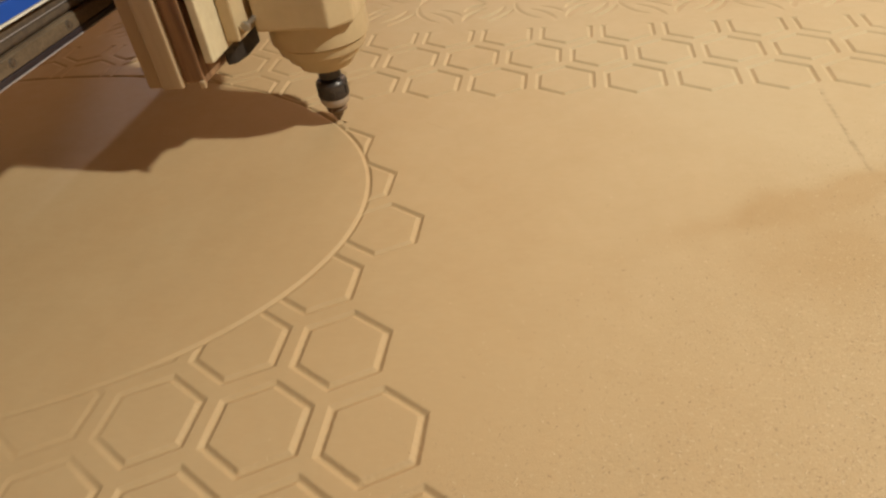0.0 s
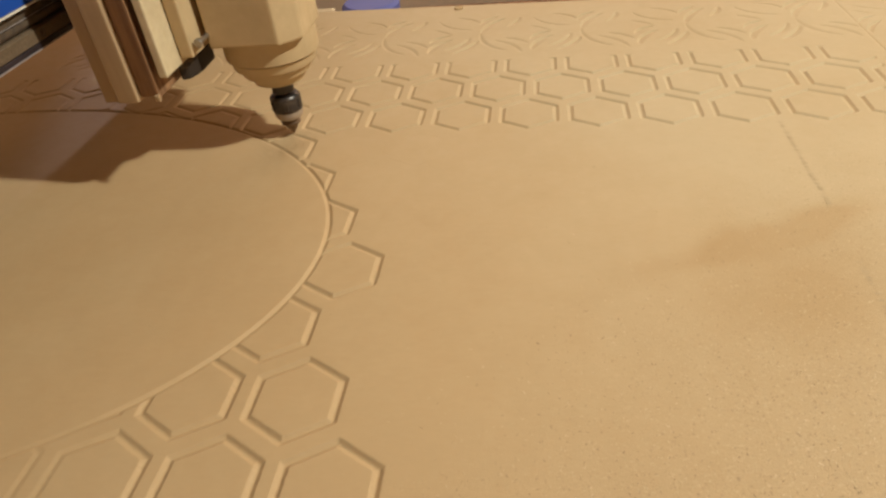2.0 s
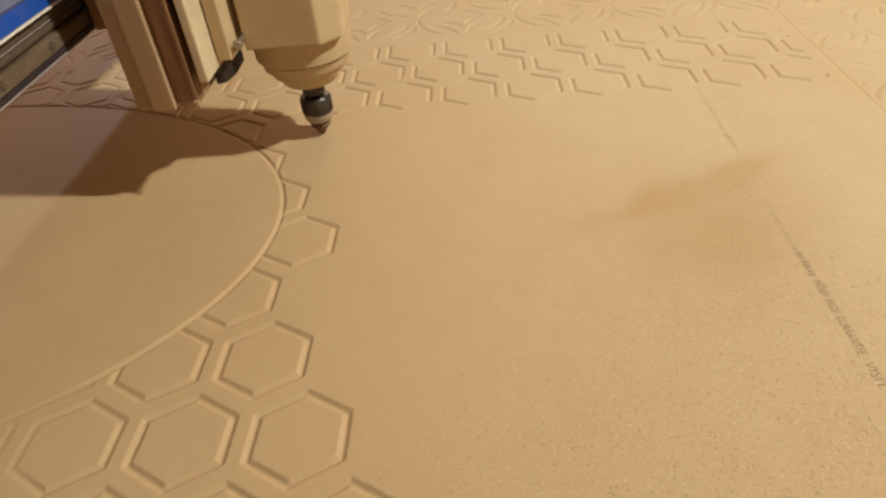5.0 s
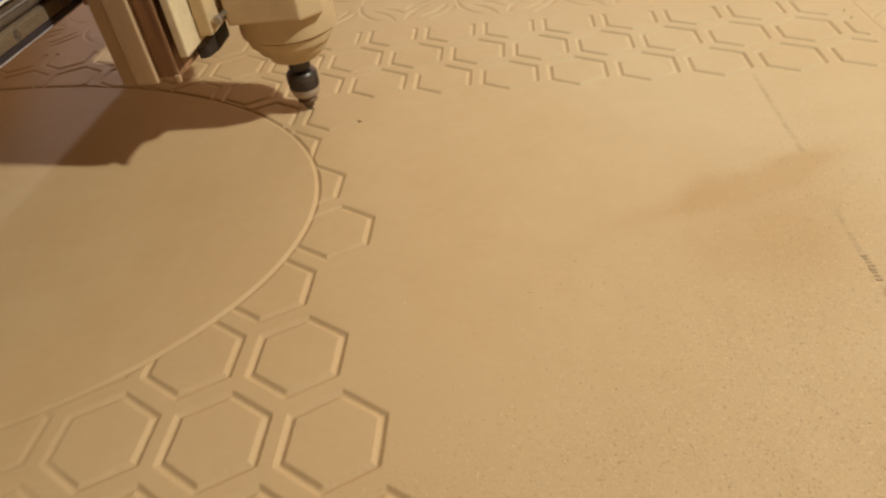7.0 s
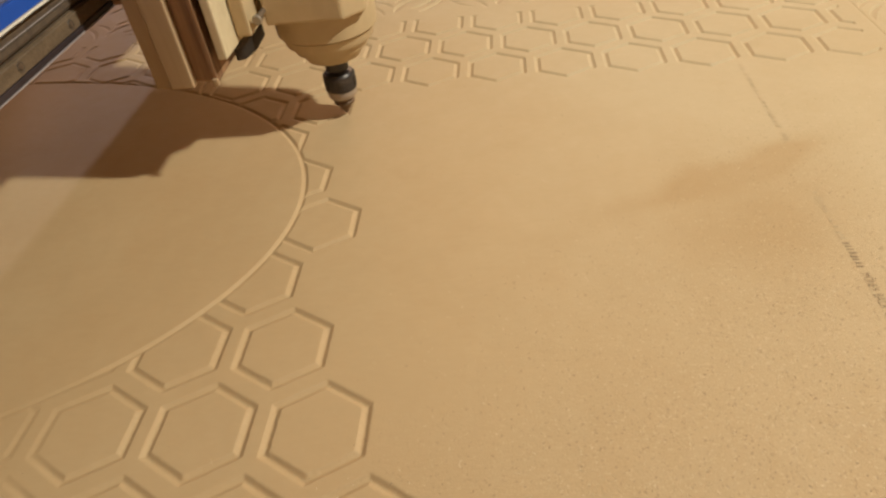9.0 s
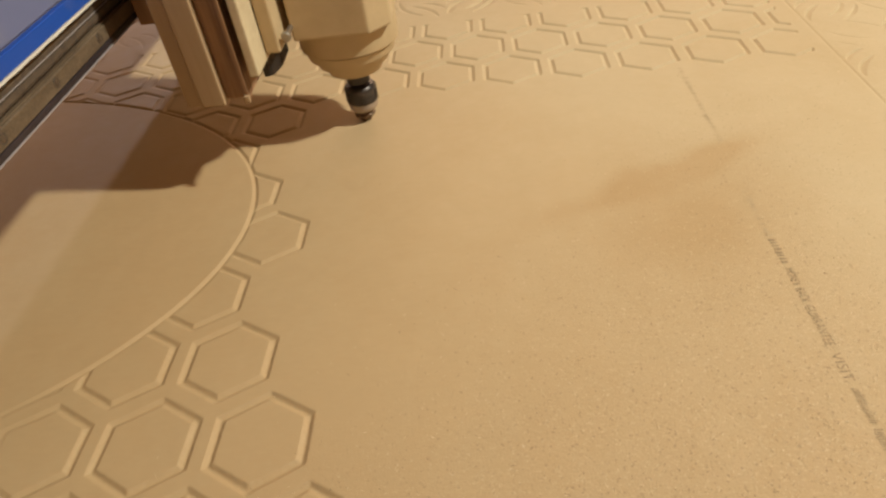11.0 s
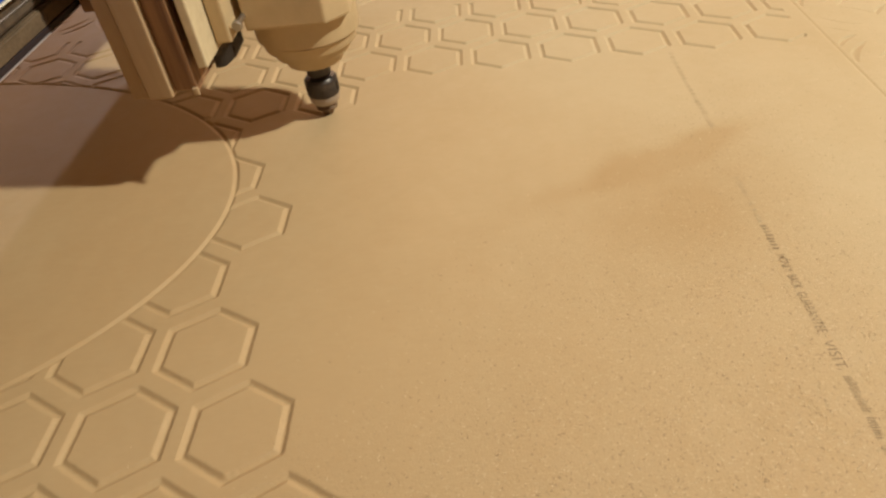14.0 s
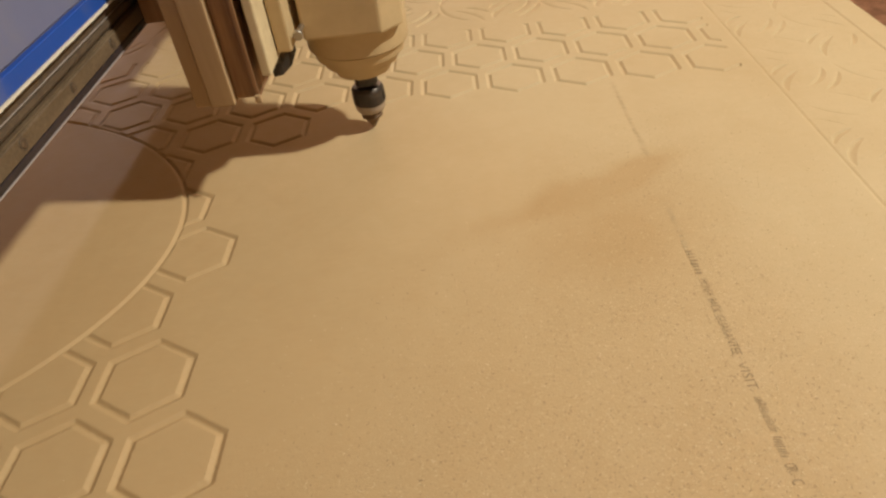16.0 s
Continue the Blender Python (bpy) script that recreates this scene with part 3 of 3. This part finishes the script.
# ---- the spindle on its carriage ----
def spindle_carriage():
    """Its origin is at the tip of the bit, on the face of the sheet."""
    ob = new("spindle_carriage")
    yn, yf = -0.115, 0.105
    part("bearing_block", box(-0.1835, -0.1400, -0.055, 0.10, 0.1600, 0.205, 0.002), M_SLIDE, ob, "brown dusty bearing block")
    part("back_board", box(-0.1395, -0.1255, yn, yf, 0.1012, 0.52, 0.0015), M_COLUMN, ob, "beige dusty upright board")
    part("front_board", box(-0.1253, -0.1030, yn - 0.002, yf, 0.1007, 0.52, 0.0015), M_COLUMN, ob, "beige dusty upright board")
    slide = part("slide", box(-0.1028, -0.0802, yn + 0.005, yf - 0.01, 0.1035, 0.52, 0.002), M_SLIDE, ob, "dark brown slide")
    part("slide_strip", box(-0.0842, -0.0797, yn, yn + 0.0045, 0.1030, 0.52, 0.0008), M_SLIDE, slide)
    part("slide_foot", box(-0.0842, -0.0785, yn - 0.003, yn + 0.001, 0.1010, 0.1085, 0.0016), M_COLUMN, slide, "pale worn stop block")
    part("lift_plate", box(-0.0728, -0.0640, yn, yf, 0.1245, 0.50, 0.0018), M_CREAM_PALE, ob, "pale cream painted plate")
    part("clamp_plate", box(-0.0630, -0.0490, -0.082, 0.075, 0.1305, 0.46, 0.0022), M_CREAM, ob, "cream painted clamp plate")
    part("hose_fitting", prism([(-0.0750, -0.074), (-0.0655, -0.070), (-0.0605, -0.050), (-0.0615, -0.016), (-0.0680, -0.004), (-0.0750, -0.004)], 0.1034, 0.1243, 0.003), M_BLACK, ob, "small black plastic fitting")
    # square motor body with cut corners
    s, c = 0.0515, 0.020
    outline = [(-s + 0.009, -s), (s - c, -s), (s, -s + c), (s, s - c), (s - c, s), (-s + c, s), (-s + 0.009, s - c)]
    housing = part("housing", prism([(x, y - 0.0055) for x, y in outline], 0.1290, 0.44, 0.0025), M_CREAM, ob, "cream painted motor housing")
    for z in (0.1440, 0.215):
        bm = lathe([(0.0042, 0), (0.0048, 0.001), (0.0048, 0.0035), (0.0038, 0.0045)], 16)
        bmesh.ops.rotate(bm, verts=bm.verts, matrix=Matrix.Rotation(math.pi / 2, 3, "X"))
        bmesh.ops.translate(bm, verts=bm.verts, vec=(-0.0415, -0.0755, z))
        screw = part("screw", bm, M_STEEL, housing, "bright steel screw head")
        bm = lathe([(0.0026, 0), (0.0026, 0.019)], 12)
        bmesh.ops.rotate(bm, verts=bm.verts, matrix=Matrix.Rotation(-math.pi / 2, 3, "X"))
        bmesh.ops.translate(bm, verts=bm.verts, vec=(-0.0415, -0.0755, z))
        part("screw_shank", bm, M_STEEL, screw)
    nose = [(0.0150, 0.0705), (0.0262, 0.0705), (0.0288, 0.0718), (0.0312, 0.0780), (0.0326, 0.0806), (0.0298, 0.0819), (0.0382, 0.0825), (0.0388, 0.0838),
            (0.0398, 0.0870), (0.0408, 0.0900), (0.0368, 0.0914), (0.0456, 0.0921), (0.0463, 0.0937), (0.0474, 0.0990), (0.0482, 0.1018), (0.0440, 0.1033), (0.0514, 0.1041),
            (0.0517, 0.1060), (0.0518, 0.1292)]
    part("nose_cone", lathe(nose, 64), M_CREAM, ob, "cream stepped nose cone", True)
    part("shaft", lathe([(0.0125, 0.0560), (0.0125, 0.0710)], 32), M_NUT, ob, "dark steel spindle shaft", True)
    nut = part("collet_nut", lathe([(0.0140, 0.0330), (0.0170, 0.0331), (0.0174, 0.0338), (0.0175, 0.0362), (0.0176, 0.0488), (0.0172, 0.0500), (0.0152, 0.0522), (0.0125, 0.0526)], 48), M_NUT, ob, "dark steel collet nut", True)
    for k in range(6):
        b = box(-0.0022, 0.0022, -0.0006, 0.0006, 0.0365, 0.0470, 0.0004)
        bmesh.ops.translate(b, verts=b.verts, vec=(0, -0.0178, 0))
        bmesh.ops.rotate(b, verts=b.verts, matrix=Matrix.Rotation(k * math.pi / 3 + 0.3, 3, "Z"))
        part("rib", b, M_NUT, nut)
    part("nut_ring", lathe([(0.0125, 0.0225), (0.0140, 0.0232), (0.0158, 0.0262), (0.0165, 0.0300), (0.0163, 0.0329)], 40), M_RING, nut, "pale worn steel ring", True)
    part("collet", lathe([(0.0095, 0.0150), (0.0115, 0.0158), (0.0115, 0.0178), (0.0100, 0.0190), (0.0100, 0.0226)], 32), M_COLLET, ob, "brown tinted steel collet", True)
    part("cutter", lathe([(0.0004, 0.0008), (0.0016, 0.0022), (0.0060, 0.0090), (0.0078, 0.0130), (0.0080, 0.0152)], 24), M_COLLET, ob, "pointed steel cutter", True)
    return tagged(ob, "cream router spindle on a dusty upright carriage", "router spindle")


# ---- strips that cover finished grooves until the bit reaches them ----
def cover_strip(i, j, side):
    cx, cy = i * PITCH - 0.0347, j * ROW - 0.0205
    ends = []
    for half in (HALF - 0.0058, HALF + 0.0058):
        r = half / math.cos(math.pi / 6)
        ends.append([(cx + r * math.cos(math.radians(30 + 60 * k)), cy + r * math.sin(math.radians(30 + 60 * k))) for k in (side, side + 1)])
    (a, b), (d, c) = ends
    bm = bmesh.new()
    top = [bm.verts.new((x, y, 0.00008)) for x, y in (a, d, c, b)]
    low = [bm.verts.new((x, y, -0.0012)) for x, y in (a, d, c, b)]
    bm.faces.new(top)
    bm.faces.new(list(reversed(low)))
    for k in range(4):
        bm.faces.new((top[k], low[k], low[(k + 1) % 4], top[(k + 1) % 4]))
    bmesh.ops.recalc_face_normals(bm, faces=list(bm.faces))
    return part("cover_strip", bm, M_BOARD, sheet)


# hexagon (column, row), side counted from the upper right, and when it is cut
strips = [(cover_strip(i, 6, side), start, end) for i, side, start, end in (
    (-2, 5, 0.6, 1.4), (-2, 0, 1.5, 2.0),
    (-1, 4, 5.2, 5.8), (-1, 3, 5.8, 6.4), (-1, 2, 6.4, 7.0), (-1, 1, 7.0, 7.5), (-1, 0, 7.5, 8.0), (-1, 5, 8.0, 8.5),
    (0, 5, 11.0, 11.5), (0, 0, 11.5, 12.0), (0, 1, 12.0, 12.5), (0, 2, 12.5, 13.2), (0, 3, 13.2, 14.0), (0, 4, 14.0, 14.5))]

beam = gantry()
head = spindle_carriage()


# ---- the puff of dust that the bit throws up ----
def flying_dust(count):
    rng = np.random.default_rng(12)
    co = np.stack([rng.normal(0, 0.022, count), rng.normal(0, 0.008, count), rng.gamma(2.0, 0.0035, count)], 1)
    co[:, :2] = np.clip(co[:, :2], -0.040, 0.040)
    co[:, 2] = np.clip(co[:, 2] + 0.10 * np.abs(co[:, 0]), 0.001, 0.03)
    side = rng.normal(0, 1, (count, 2, 3))
    side /= np.linalg.norm(side, axis=2, keepdims=True)
    size = rng.uniform(0.00010, 0.00026, count)[:, None]
    a, b = side[:, 0] * size, side[:, 1] * size
    quads = np.stack([co - a - b, co + a - b, co + a + b, co - a + b], 1)
    me = D.meshes.new("flying_dust")
    me.from_pydata(quads.reshape(-1, 3).tolist(), [], np.arange(count * 4).reshape(-1, 4).tolist())
    me.materials.append(M_FIBRE)
    return tagged(new("flying_dust", me), "thin puff of tan wood dust blown over the sheet", "wood dust", "", "stuff")


dust = flying_dust(4000)
early_dust = flying_dust(2600)


# ---- what moves ----
def motions():
    rows = [
        (0.0, -0.1695, 0.3938, 0.0000), (0.5, -0.1695, 0.3925, 0.0000), (1.0, -0.1617, 0.3930, 0.0000), (1.5, -0.1620, 0.4305, 0.0000),
        (2.0, -0.1940, 0.4480, 0.0000), (2.5, -0.2212, 0.4350, 0.0000), (3.0, -0.2275, 0.4440, 0.0000), (3.5, -0.2015, 0.4385, 0.0000),
        (4.0, -0.1572, 0.4250, 0.0000), (4.5, -0.1118, 0.4112, 0.0000), (5.2, -0.0820, 0.3910, -0.0045), (5.8, -0.1145, 0.3720, -0.0045),
        (6.4, -0.1450, 0.3910, -0.0045), (7.0, -0.1484, 0.4289, -0.0045), (7.5, -0.1223, 0.4435, -0.0045), (8.0, -0.0939, 0.4349, -0.0045),
        (8.5, -0.0836, 0.4087, -0.0045), (9.2, -0.0830, 0.3910, 0.0000), (9.8, -0.0500, 0.3850, 0.0000), (10.4, -0.0200, 0.3820, -0.0040),
        (11.0, -0.0041, 0.3954, -0.0085), (11.5, -0.0036, 0.4330, -0.0085), (12.0, -0.0323, 0.4522, -0.0085), (12.5, -0.0601, 0.4404, -0.0085),
        (13.0, -0.0680, 0.4133, -0.0085), (13.5, -0.0577, 0.3876, -0.0085), (14.0, -0.0279, 0.3782, -0.0085), (14.5, -0.0032, 0.3963, -0.0085),
        (15.0, -0.0019, 0.3938, 0.0000), (15.5, 0.0406, 0.3932, 0.0000), (16.0, 0.0782, 0.3925, 0.0000),
    ]
    walk(head, [(t, pose(x, y, z)) for t, x, y, z in rows])
    walk(beam, [(t, pose(x - 0.002, 0, 0)) for t, x, y, z in rows])
    # the puff leaves the spindle, brushes the sheet and is blown away across it
    puff = [(t, pose(x, y, z + 0.20)) for t, x, y, z in rows if t < 11.2]
    puff += [(11.4, pose(-0.030, 0.418, 0.004, 0, 0, 20)), (11.7, pose(-0.022, 0.415, 0.001, 0, 0, 8)), (12.0, pose(0.012, 0.420, 0.0, 0, 0, 2)),
             (12.3, pose(0.090, 0.420, 0.001, 0, 0, 12)), (12.6, pose(0.150, 0.440, 0.004, 0, 0, 16)), (13.0, pose(0.280, 0.480, 0.012, 0, 0, 20)),
             (13.6, pose(0.62, 0.60, 0.04, 0, 0, 20)), (14.4, pose(1.2, 0.80, 0.10, 0, 0, 20)), (16.0, pose(1.9, 1.0, FLOOR_Z + 0.001, 0, 0, 20))]
    walk(dust, puff)
    # an earlier one curls round the bit and is drawn away under the beam
    puff = [(t, pose(x, y, z + 0.20)) for t, x, y, z in rows if t < 0.8]
    puff += [(1.0, pose(-0.165, 0.395, 0.010, 0, 0, 10)), (1.3, pose(-0.175, 0.400, 0.001, 0, 0, 10)), (1.7, pose(-0.180, 0.400, 0.001, 0, 0, 30)),
             (2.0, pose(-0.178, 0.402, 0.003, 0, 0, 50)), (2.4, pose(-0.270, 0.420, 0.010, 0, 0, 40)), (3.0, pose(-0.62, 0.50, 0.03, 0, 0, 30)),
             (4.0, pose(-1.10, 0.70, 0.03, 0, 0, 30)), (16.0, pose(-1.35, 1.10, FLOOR_Z + 0.001, 0, 0, 30))]
    walk(early_dust, puff)
    # each strip sinks into its groove as the bit cuts that side
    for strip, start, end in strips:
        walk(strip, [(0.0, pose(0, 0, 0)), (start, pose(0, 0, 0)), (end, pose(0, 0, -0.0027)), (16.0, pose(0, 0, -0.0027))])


motions()
